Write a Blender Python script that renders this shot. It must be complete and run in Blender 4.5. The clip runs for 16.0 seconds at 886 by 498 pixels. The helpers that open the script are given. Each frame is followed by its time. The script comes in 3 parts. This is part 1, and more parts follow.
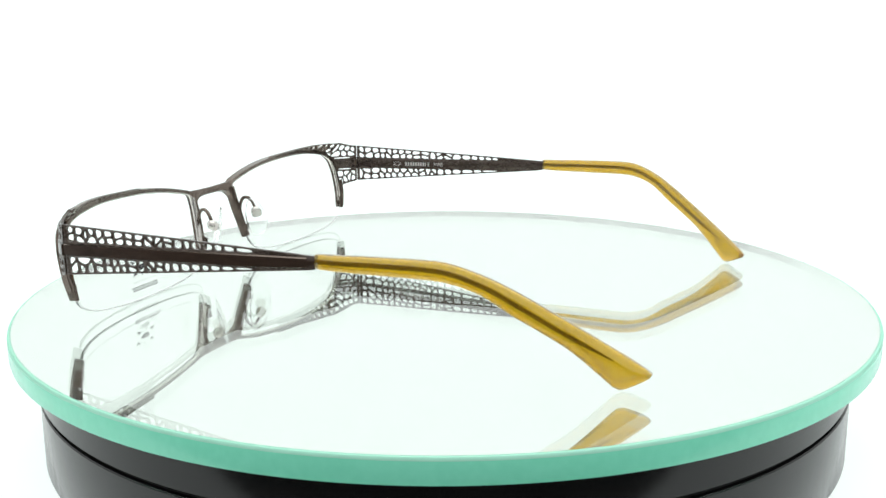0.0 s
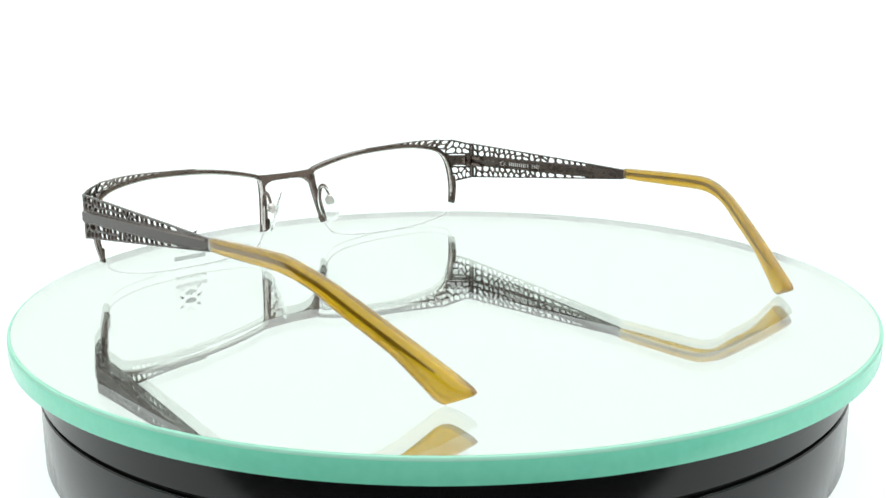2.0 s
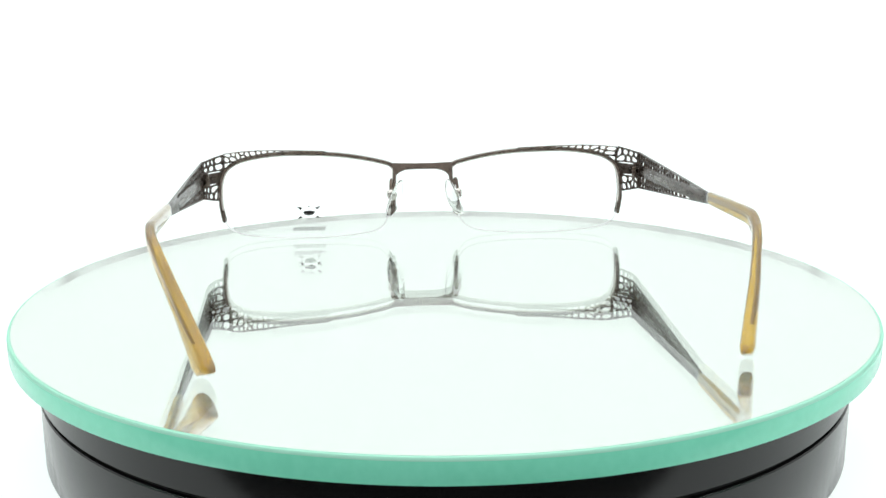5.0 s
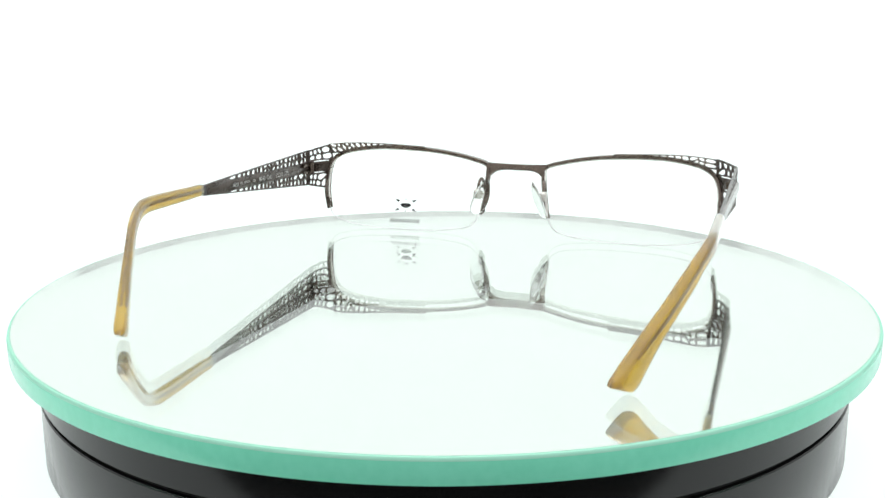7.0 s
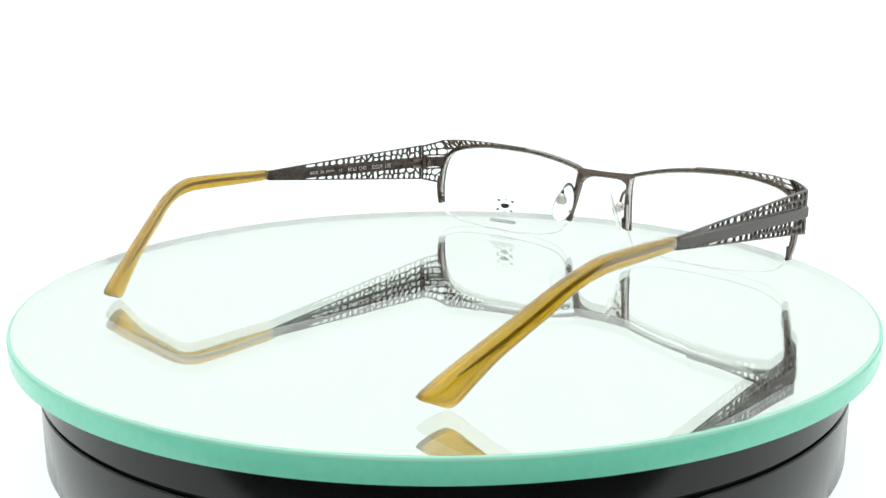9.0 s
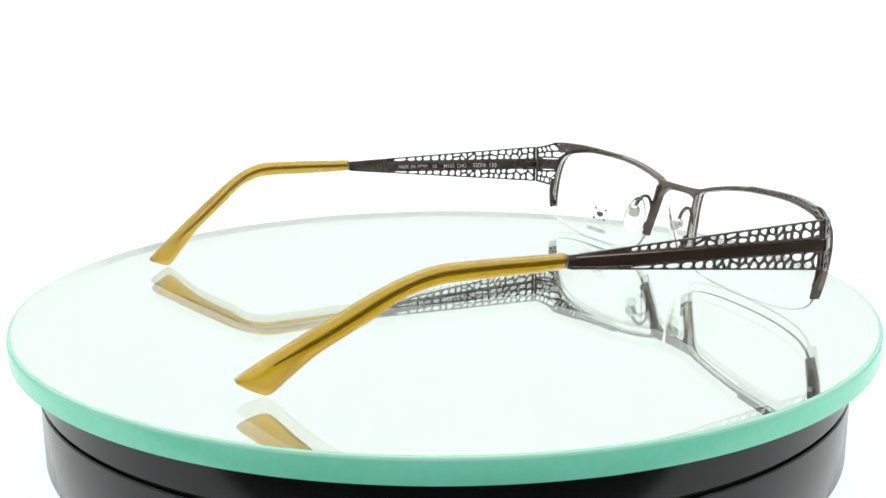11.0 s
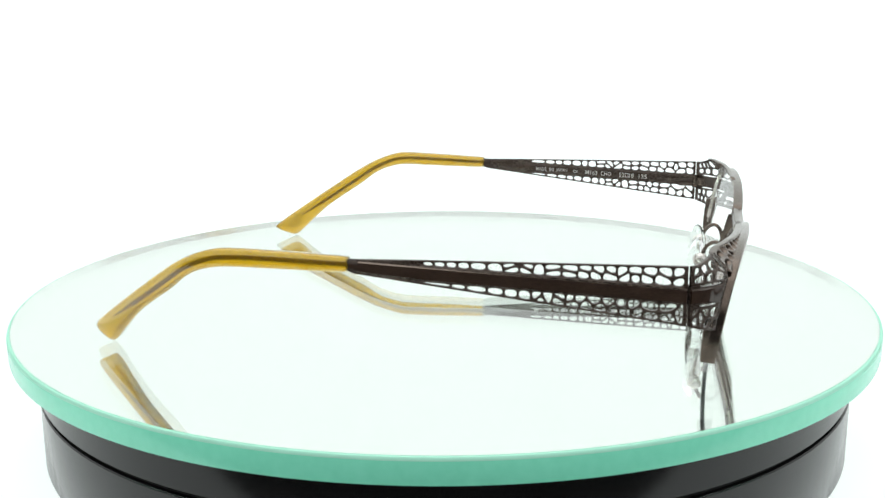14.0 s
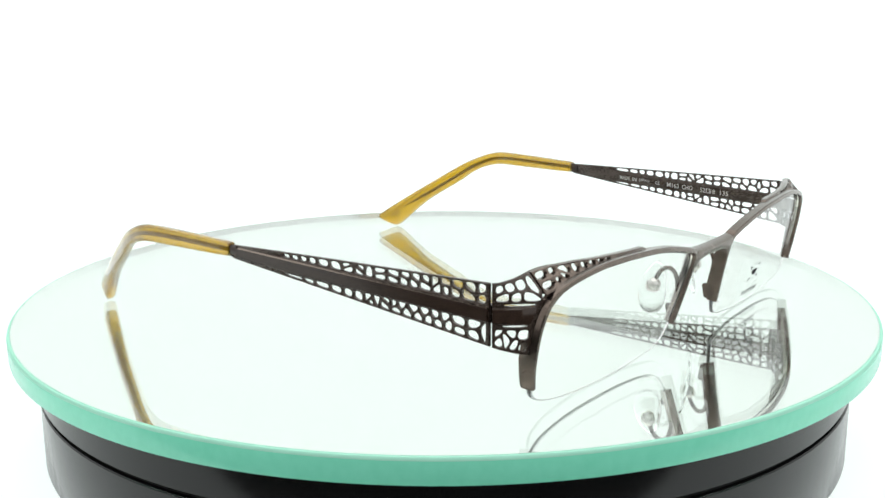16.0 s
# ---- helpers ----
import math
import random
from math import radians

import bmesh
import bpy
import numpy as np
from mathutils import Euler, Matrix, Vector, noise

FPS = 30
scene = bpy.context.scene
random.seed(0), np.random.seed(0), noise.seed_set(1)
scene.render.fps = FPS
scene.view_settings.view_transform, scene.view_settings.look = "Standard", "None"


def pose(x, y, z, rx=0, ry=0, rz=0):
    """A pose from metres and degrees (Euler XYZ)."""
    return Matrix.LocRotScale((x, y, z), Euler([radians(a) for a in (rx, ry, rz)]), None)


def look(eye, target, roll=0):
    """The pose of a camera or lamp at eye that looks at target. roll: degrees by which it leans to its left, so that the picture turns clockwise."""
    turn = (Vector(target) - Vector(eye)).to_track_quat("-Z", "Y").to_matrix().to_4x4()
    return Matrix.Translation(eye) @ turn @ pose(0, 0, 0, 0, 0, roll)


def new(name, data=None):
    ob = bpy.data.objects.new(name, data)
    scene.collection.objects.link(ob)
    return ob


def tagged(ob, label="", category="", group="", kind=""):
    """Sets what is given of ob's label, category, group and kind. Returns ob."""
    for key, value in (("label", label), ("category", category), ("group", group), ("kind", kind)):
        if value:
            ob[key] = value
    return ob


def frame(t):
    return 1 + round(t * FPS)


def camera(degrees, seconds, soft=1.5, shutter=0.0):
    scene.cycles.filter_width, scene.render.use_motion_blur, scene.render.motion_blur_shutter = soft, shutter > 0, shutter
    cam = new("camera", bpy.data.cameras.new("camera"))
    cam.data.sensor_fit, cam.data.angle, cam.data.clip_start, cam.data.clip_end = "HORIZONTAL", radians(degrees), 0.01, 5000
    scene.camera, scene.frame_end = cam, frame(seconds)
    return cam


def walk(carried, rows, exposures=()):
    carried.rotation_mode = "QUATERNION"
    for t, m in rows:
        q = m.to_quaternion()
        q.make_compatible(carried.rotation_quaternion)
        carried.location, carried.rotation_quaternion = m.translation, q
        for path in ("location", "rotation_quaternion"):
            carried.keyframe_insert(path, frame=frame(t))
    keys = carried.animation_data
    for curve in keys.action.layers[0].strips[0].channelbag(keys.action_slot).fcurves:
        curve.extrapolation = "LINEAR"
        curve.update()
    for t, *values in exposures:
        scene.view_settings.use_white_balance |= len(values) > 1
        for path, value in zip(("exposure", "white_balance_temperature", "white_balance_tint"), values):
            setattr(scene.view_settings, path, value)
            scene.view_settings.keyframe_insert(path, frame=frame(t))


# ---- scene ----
# Lengths of the spectacles are written in millimetres and turned into metres by MM.
MM = 0.001
cam = camera(44.107, 16.0)
EYE = Vector((0.0, -0.277, 0.07508))
AIM = EYE + Vector((-0.00122, 1.0, -0.23196))
walk(cam, [(0.0, look(EYE, AIM, -0.3014)), (16.0, look(EYE, AIM, -0.3014))])

RATE = 12.0818          # degrees per second, clockwise seen from above
START = -114.106        # heading of the wearer's left at the start
AXIS = (-0.55, 70.1)    # the turning axis in the spectacles' own plan, mm
DISC_R, DISC_T = 107.2, 5.45
DISC_OFF = (0.05, 0.0)  # the disc lies a hair off the axis
BASE_R, BASE_FOOT, GROOVE = 101.2, -34.8, -15.6

# ---------------------------------------------------------------- light
world = bpy.data.worlds.new("room")
world.use_nodes = True
scene.world = world
world.node_tree.nodes["Background"].inputs[0].default_value = (0.93, 0.97, 1.0, 1)
world.node_tree.nodes["Background"].inputs[1].default_value = 0.05
scene.view_settings.exposure = 0.0


# ---------------------------------------------------------------- materials
def material(name, color, rough=0.5, metal=0.0, **more):
    m = bpy.data.materials.new(name)
    m.use_nodes = True
    p = m.node_tree.nodes["Principled BSDF"]
    p.inputs["Base Color"].default_value = (*color, 1)
    p.inputs["Roughness"].default_value = rough
    p.inputs["Metallic"].default_value = metal
    for key, value in more.items():
        p.inputs[key.replace("_", " ")].default_value = value
    return m


def textured(m, scale, stretch, dark, light, rough_span, bump=0.0, fine=1.0):
    """Grain at two scales: colour between dark and light, roughness over a span, fine relief."""
    nt = m.node_tree
    p = nt.nodes["Principled BSDF"]
    co = nt.nodes.new("ShaderNodeTexCoord")
    mp = nt.nodes.new("ShaderNodeMapping")
    mp.inputs["Scale"].default_value = stretch
    nt.links.new(co.outputs["Object"], mp.inputs["Vector"])
    big = nt.nodes.new("ShaderNodeTexNoise")
    big.inputs["Scale"].default_value, big.inputs["Detail"].default_value = scale, 4
    small = nt.nodes.new("ShaderNodeTexNoise")
    small.inputs["Scale"].default_value, small.inputs["Detail"].default_value = scale * 9 * fine, 3
    for n in (big, small):
        nt.links.new(mp.outputs[0], n.inputs["Vector"])
    mix = nt.nodes.new("ShaderNodeMath")
    mix.operation = "MULTIPLY_ADD"
    mix.inputs[1].default_value = 0.5
    half = nt.nodes.new("ShaderNodeMath")
    half.operation = "MULTIPLY"
    half.inputs[1].default_value = 0.5
    nt.links.new(small.outputs["Fac"], half.inputs[0])
    nt.links.new(big.outputs["Fac"], mix.inputs[0])
    nt.links.new(half.outputs[0], mix.inputs[2])
    ramp = nt.nodes.new("ShaderNodeValToRGB")
    ramp.color_ramp.elements[0].position, ramp.color_ramp.elements[1].position = 0.36, 0.64
    ramp.color_ramp.elements[0].color, ramp.color_ramp.elements[1].color = (*dark, 1), (*light, 1)
    nt.links.new(mix.outputs[0], ramp.inputs[0])
    nt.links.new(ramp.outputs[0], p.inputs["Base Color"])
    rr = nt.nodes.new("ShaderNodeMapRange")
    rr.inputs["From Min"].default_value, rr.inputs["From Max"].default_value = 0.35, 0.65
    rr.inputs["To Min"].default_value, rr.inputs["To Max"].default_value = rough_span
    nt.links.new(mix.outputs[0], rr.inputs["Value"])
    nt.links.new(rr.outputs[0], p.inputs["Roughness"])
    if bump:
        b = nt.nodes.new("ShaderNodeBump")
        b.inputs["Strength"].default_value, b.inputs["Distance"].default_value = bump, 0.00005
        nt.links.new(small.outputs["Fac"], b.inputs["Height"])
        nt.links.new(b.outputs[0], p.inputs["Normal"])
    return m


def glowing(name, color, strength):
    m = bpy.data.materials.new(name)
    m.use_nodes = True
    nt = m.node_tree
    nt.nodes.remove(nt.nodes["Principled BSDF"])
    e = nt.nodes.new("ShaderNodeEmission")
    e.inputs[0].default_value, e.inputs[1].default_value = (*color, 1), strength
    nt.links.new(e.outputs[0], nt.nodes["Material Output"].inputs[0])
    return m


BROWN = textured(material("satin_brown_metal", (0.14, 0.11, 0.09), 0.24, 0.85, Coat_Weight=0.25, Coat_Roughness=0.1), 420, (1, 0.3, 1),
                 (0.125, 0.094, 0.076), (0.180, 0.141, 0.117), (0.16, 0.28), 0.02)
BAR = textured(material("dark_brown_lacquer", (0.03, 0.02, 0.016), 0.2, 0.1, IOR=1.45, Coat_Weight=0.2, Coat_Roughness=0.08), 420, (1, 0.3, 1),
               (0.040, 0.024, 0.017), (0.060, 0.036, 0.026), (0.13, 0.21), 0.008)
SHEET = textured(material("brown_lacquered_sheet", (0.04, 0.03, 0.025), 0.28, 0.35, IOR=1.5, Coat_Weight=0.3, Coat_Roughness=0.1), 420, (1, 0.3, 1),
                 (0.062, 0.043, 0.033), (0.088, 0.063, 0.050), (0.22, 0.34), 0.02)
SILVER = textured(material("polished_grey_metal", (0.5, 0.48, 0.46), 0.2, 1.0), 700, (1, 1, 1),
                  (0.60, 0.58, 0.55), (0.76, 0.74, 0.70), (0.12, 0.24))
AMBER = textured(material("amber_acetate", (0.80, 0.56, 0.06), 0.12, 0.0, Transmission_Weight=0.74, IOR=1.49, Coat_Weight=1.0, Coat_Roughness=0.05), 260, (1, 0.4, 1),
                 (0.76, 0.455, 0.010), (0.85, 0.54, 0.024), (0.08, 0.18))
CORE = textured(material("core_wire", (0.2, 0.14, 0.09), 0.4, 0.5), 700, (1, 0.2, 1),
                (0.17, 0.105, 0.05), (0.25, 0.16, 0.08), (0.35, 0.5))
LENS = material("clear_lens", (1.0, 1.0, 1.0), 0.0, 0.0, Transmission_Weight=1.0, IOR=1.3)
LENS_EDGE = material("ground_lens_edge", (0.96, 0.97, 0.97), 0.55, 0.0, Transmission_Weight=0.85, IOR=1.15)
PAD = material("clear_silicone", (0.97, 0.985, 0.98), 0.06, 0.0, Transmission_Weight=1.0, IOR=1.3)
FAINT = material("pale_grey_print", (0.55, 0.56, 0.56), 0.6)
PRINT = material("dark_grey_print", (0.06, 0.06, 0.06), 0.6)
LETTER = material("pale_silver_print", (0.96, 0.96, 0.94), 0.4)
GLASS = material("float_glass", (0.985, 1.0, 0.993), 0.0, 0.0, Transmission_Weight=1.0, IOR=1.5)
MIRROR = material("silvered_back", (0.875, 0.915, 0.872), 0.01, 0.95)
EDGE = textured(material("ground_green_glass_edge", (0.24, 0.86, 0.60), 0.22), 60, (1, 1, 1),
                (0.255, 0.89, 0.63), (0.285, 0.93, 0.675), (0.16, 0.24))
ARRIS = material("dull_glass_arris", (0.42, 0.82, 0.65), 0.8, Specular_IOR_Level=0.15)
# white metal face added inside the glass edge to brighten the far rim
RIM_REFLECTOR = material("added_rim_reflector", (0.985, 0.995, 0.99), 0.12, 1.0)
BLACK = textured(material("black_gloss_plastic", (0.012, 0.012, 0.012), 0.2, 0.0, IOR=1.44), 90, (1, 1, 1),
                 (0.004, 0.004, 0.004), (0.007, 0.007, 0.007), (0.13, 0.2))
GROOVE_BLACK = material("deep_black_seam", (0.002, 0.002, 0.002), 0.8)
# emission added so that table and background come out white
GLOW_SHEET = material("glowing_white_sheet", (0.26, 0.28, 0.278), 0.6, 0.0, Emission_Color=(0.93, 1.0, 0.982, 1), Emission_Strength=0.84)
# emitters for unseen panels of an assumed tent, at the sides and above
SIDE_GLOW = glowing("glowing_side_panel", (0.96, 1.0, 0.99), 0.95)
ROOF_GLOW = glowing("glowing_roof_panel", (0.97, 1.0, 0.99), 1.75)
FRONT_GLOW = glowing("glowing_front_panel", (0.97, 1.0, 0.985), 0.93)


# ---------------------------------------------------------------- mesh helpers
def part(name, bm, mat, parent=None, label="", smooth=True, angle=35):
    me = bpy.data.meshes.new(name)
    bmesh.ops.recalc_face_normals(bm, faces=bm.faces)
    bm.to_mesh(me)
    bm.free()
    for m in (mat if isinstance(mat, (list, tuple)) else [mat]):
        me.materials.append(m)
    if smooth:
        me.polygons.foreach_set("use_smooth", [True] * len(me.polygons))
        me.set_sharp_from_angle(angle=radians(angle))
    ob = new(name, me)
    if parent is not None:
        ob.parent = parent
    if label:
        ob["label"] = label
    return ob


def spline(points, n):
    """A smooth curve (centripetal by even chord) through control points, n samples even in length."""
    p = [Vector(a) for a in points]
    p = [p[0] * 2 - p[1]] + p + [p[-1] * 2 - p[-2]]
    out = []
    for k in range(1, len(p) - 2):
        a, b, c, d = p[k - 1:k + 3]
        for j in range(24):
            t = j / 24
            out.append(0.5 * ((2 * b) + (c - a) * t + (2 * a - 5 * b + 4 * c - d) * t * t + (3 * b - a - 3 * c + d) * t ** 3))
    out.append(p[-2])
    length = [0.0]
    for a, b in zip(out, out[1:]):
        length.append(length[-1] + (b - a).length)
    res, k = [], 0
    for j in range(n):
        want = length[-1] * j / (n - 1)
        while k < len(out) - 2 and length[k + 1] < want:
            k += 1
        f = (want - length[k]) / max(length[k + 1] - length[k], 1e-9)
        res.append(out[k].lerp(out[k + 1], min(max(f, 0), 1)))
    return res


def line(x, table):
    """Straight interpolation in a small table of pairs."""
    for (a, u), (b, v) in zip(table, table[1:]):
        if x <= b:
            return u + (v - u) * (x - a) / (b - a)
    return table[-1][1]


def oval(w, h, n=12, square=3.0):
    """A rounded section w wide and h high."""
    pts = []
    for k in range(n):
        a = 2 * math.pi * (k + 0.5) / n
        c, s = math.cos(a), math.sin(a)
        pts.append((math.copysign(abs(c) ** (2 / square), c) * w / 2, math.copysign(abs(s) ** (2 / square), s) * h / 2))
    return pts


def sweep(bm, path, section, across, close=True):
    """Sweep sections (one, or one for each point) along a path; section x lies along `across`, y square to it."""
    rings = []
    for k, p in enumerate(path):
        t = (path[min(k + 1, len(path) - 1)] - path[max(k - 1, 0)]).normalized()
        a = across[k] if isinstance(across, list) else across
        a = (a - t * a.dot(t)).normalized()
        b = t.cross(a)
        sec = section[k] if isinstance(section[0], list) else section
        rings.append([bm.verts.new(p + a * x + b * y) for x, y in sec])
    n = len(rings[0])
    for r, q in zip(rings, rings[1:]):
        for k in range(n):
            bm.faces.new((r[k], r[(k + 1) % n], q[(k + 1) % n], q[k]))
    if close:
        bm.faces.new(rings[0][::-1])
        bm.faces.new(rings[-1])
    return bm


def block(bm, centre, size, bevel=0.15, turn=None):
    r = bmesh.ops.create_cube(bm, size=1.0)
    m = Matrix.Translation(centre) @ (turn or Matrix()) @ Matrix.Diagonal((*size, 1))
    bmesh.ops.transform(bm, matrix=m, verts=r["verts"])
    es = list({e for v in r["verts"] for e in v.link_edges})
    if bevel:
        bmesh.ops.bevel(bm, geom=es, offset=bevel, segments=2, affect="EDGES")
    return bm


def ball(bm, centre, r, squash=(1, 1, 1), turn=None, seg=16):
    o = bmesh.ops.create_uvsphere(bm, u_segments=seg, v_segments=seg // 2 + 2, radius=r)
    bmesh.ops.transform(bm, matrix=Matrix.Translation(centre) @ (turn or Matrix()) @ Matrix.Diagonal((*squash, 1)), verts=o["verts"])
    return bm


def rod(bm, a, b, r, n=14):
    a, b = Vector(a), Vector(b)
    o = bmesh.ops.create_cone(bm, cap_ends=True, segments=n, radius1=r, radius2=r, depth=(b - a).length)
    bmesh.ops.transform(bm, matrix=Matrix.Translation((a + b) / 2) @ (b - a).to_track_quat("Z", "Y").to_matrix().to_4x4(), verts=o["verts"])
    return bm


def pierced(outline, holes, thick, bevel=0.06):
    """A flat sheet with holes, in its own plane (a, b), thick in c. Returns a bmesh. The fill can lose a hole, so the area is checked."""
    def measures(ring):
        pairs = list(zip(ring, ring[1:] + ring[:1]))
        return abs(sum(p[0] * q[1] - q[0] * p[1] for p, q in pairs)) / 2, sum(math.dist(p, q) for p, q in pairs)

    sizes = [measures(ring) for ring in [outline] + holes]
    want = sizes[0][0] - sum(a for a, _ in sizes[1:]) - bevel * sum(p for _, p in sizes) - math.pi * bevel ** 2 * len(holes)
    rng = random.Random(1)
    for attempt in range(12):
        cu = bpy.data.curves.new("sheet", "CURVE")
        cu.dimensions, cu.fill_mode = "2D", "BOTH"
        cu.extrude, cu.bevel_depth, cu.bevel_resolution, cu.offset = thick / 2 - bevel, bevel, 1, -bevel
        for ring in [outline] + holes:
            sp = cu.splines.new("POLY")
            sp.points.add(len(ring) - 1)
            da, db = (rng.uniform(-0.01, 0.01) * min(attempt, 3) for _ in range(2)) if ring is not outline else (0, 0)
            for q, (a, b) in zip(sp.points, ring):
                q.co = (a + da, b + db, 0, 1)
            sp.use_cyclic_u = True
        bm = from_curve(cu)
        bm.normal_update()
        up, down = (sum(f.calc_area() for f in bm.faces if f.normal.z * way > 0.99) for way in (1, -1))
        if not holes or max(abs(up - want), abs(down - want)) < 0.05 or attempt == 11:
            return bm
        bm.free()


def from_curve(cu):
    ob = new("sheet", cu)
    bpy.context.view_layer.update()
    me = bpy.data.meshes.new_from_object(ob.evaluated_get(bpy.context.evaluated_depsgraph_get()))
    bm = bmesh.new()
    bm.from_mesh(me)
    bpy.data.objects.remove(ob)
    bpy.data.curves.remove(cu)
    bpy.data.meshes.remove(me)
    bmesh.ops.remove_doubles(bm, verts=bm.verts, dist=1e-4)
    return bm


def lettering(text, size, depth=0.03):
    cu = bpy.data.curves.new("words", "FONT")
    cu.offset = 0.012
    cu.body, cu.size, cu.extrude, cu.align_x, cu.align_y = text, size, depth, "LEFT", "CENTER"
    cu.resolution_u = 2
    return from_curve(cu)


def rounded(poly, times=2):
    for _ in range(times):
        out = []
        for a, b in zip(poly, poly[1:] + poly[:1]):
            out += [(a[0] * 0.75 + b[0] * 0.25, a[1] * 0.75 + b[1] * 0.25), (a[0] * 0.25 + b[0] * 0.75, a[1] * 0.25 + b[1] * 0.75)]
        poly = out
    return poly


def trimmed(poly, n, d):
    """The part of a convex polygon where n . p <= d."""
    out = []
    for p, q in zip(poly, poly[1:] + poly[:1]):
        e, f = n[0] * p[0] + n[1] * p[1] - d, n[0] * q[0] + n[1] * q[1] - d
        if e <= 0:
            out.append(p)
        if e * f < 0:
            t = e / (e - f)
            out.append((p[0] + (q[0] - p[0]) * t, p[1] + (q[1] - p[1]) * t))
    return out


def cells(a0, a1, low, high, rng, wire=0.42, wide=2.4, double=2.0):
    """Irregular rounded openings, like dried mud, that fill the band low(a)..high(a) from a0 to a1, in one row or two."""
    seeds = []
    a = a0 + 0.35 * wide
    while a < a1 - 0.2 * wide:
        h = high(a) - low(a)
        if h > double and rng.random() > 0.16:
            f = rng.uniform(0.42, 0.58)
            for part_of in (f * rng.uniform(0.42, 0.58), f + (1 - f) * rng.uniform(0.42, 0.58)):
                seeds.append((a + rng.uniform(-0.42, 0.42) * wide, low(a) + h * part_of))
            a += wide * rng.uniform(0.8, 1.3)
        else:
            seeds.append((a, low(a) + h * rng.uniform(0.36, 0.64)))
            a += wide * (rng.uniform(0.65, 0.9) if h > double else rng.uniform(0.85, 1.75))
    kept = []
    for p in seeds:
        if all(math.hypot(p[0] - q[0], p[1] - q[1]) > 0.45 * wide for q in kept):
            kept.append(p)
    seeds, found = kept, []
    for p in seeds:
        poly = [(a0, low(p[0]) - 9), (a1, low(p[0]) - 9), (a1, high(p[0]) + 9), (a0, high(p[0]) + 9)]
        for edge, way in ((low, -1), (high, 1)):
            k = (edge(p[0] + 0.3) - edge(p[0] - 0.3)) / 0.6
            poly = trimmed(poly, (-k * way, way), way * (edge(p[0]) - k * p[0]) - wire * 0.35)
        for q in seeds:
            gap = math.hypot(q[0] - p[0], q[1] - p[1])
            if 0 < gap < 9 and poly:
                n = ((q[0] - p[0]) / gap, (q[1] - p[1]) / gap)
                poly = trimmed(poly, n, n[0] * (p[0] + q[0]) / 2 + n[1] * (p[1] + q[1]) / 2 - wire / 2)
        poly = [b for b, c in zip(poly, poly[1:] + poly[:1]) if math.hypot(b[0] - c[0], b[1] - c[1]) > 0.12]
        if len(poly) > 2:
            area = abs(sum(b[0] * c[1] - c[0] * b[1] for b, c in zip(poly, poly[1:] + poly[:1]))) / 2
            if area > 0.2 and area / sum(math.dist(b, c) for b, c in zip(poly, poly[1:] + poly[:1])) > 0.11:
                found.append([(b + rng.uniform(-0.004, 0.004), c + rng.uniform(-0.004, 0.004)) for b, c in rounded(poly, 2)])
    return found


def mapped(bm, rule):
    for v in bm.verts:
        v.co = Vector(rule(*v.co)) * MM
    return bm


def ring_solid(bm, profile, n=128, mats=None):
    """Turn a closed profile of (r, z) about z."""
    rings = [[bm.verts.new((r * math.cos(2 * math.pi * k / n), r * math.sin(2 * math.pi * k / n), z)) for r, z in profile] for k in range(n)]
    m = len(profile)
    for k in range(n):
        p, q = rings[k], rings[(k + 1) % n]
        for j in range(m):
            f = bm.faces.new((p[j], q[j], q[(j + 1) % m], p[(j + 1) % m]))
            if mats:
                f.material_index = mats[j]
    return bm


def turned(bm, profile, n=128):
    """Turn an open profile that starts and ends on the axis."""
    inner = [(r, z) for r, z in profile if r > 1e-9]
    rings = [[bm.verts.new((r * math.cos(2 * math.pi * k / n), r * math.sin(2 * math.pi * k / n), z)) for r, z in inner] for k in range(n)]
    for k in range(n):
        p, q = rings[k], rings[(k + 1) % n]
        for j in range(len(inner) - 1):
            bm.faces.new((p[j], q[j], q[j + 1], p[j + 1]))
    bm.faces.new([r[0] for r in rings])
    bm.faces.new([r[-1] for r in rings][::-1])
    return bm


# ---------------------------------------------------------------- the unseen glowing tent and the table
def panel(name, corners, mat, label, category):
    bm = bmesh.new()
    vs = [bm.verts.new(c) for c in corners]
    bm.faces.new(vs)
    r = bmesh.ops.solidify(bm, geom=list(bm.faces), thickness=0.004)
    return tagged(part(name, bm, mat, smooth=False), label, category, kind="structure")


TABLE_Z = BASE_FOOT * MM
Z1 = 0.72
bm = bmesh.new()
profile = [(-0.118, TABLE_Z), (0.0, TABLE_Z), (0.30, TABLE_Z)]
profile += [(0.30 + 0.32 * math.sin(a), TABLE_Z + 0.32 - 0.32 * math.cos(a)) for a in [math.pi / 2 * k / 16 for k in range(1, 17)]]
profile += [(0.62, 0.5), (0.62, Z1)]
cols = [[bm.verts.new((x, y, z)) for y, z in profile] for x in (-1.2, -0.4, 0.4, 1.2)]
for p, q in zip(cols, cols[1:]):
    for k in range(len(profile) - 1):
        bm.faces.new((p[k], q[k], q[k + 1], p[k + 1]))
bmesh.ops.recalc_face_normals(bm, faces=bm.faces)
sheet = tagged(part("backdrop", bm, GLOW_SHEET, angle=60), "seamless glowing white sheet curving up behind", "backdrop", kind="structure")
thick = sheet.modifiers.new("thickness", "SOLIDIFY")
thick.thickness, thick.offset = 0.003, -1.0
Z0 = TABLE_Z + 0.001
FRONT_Z = 0.01
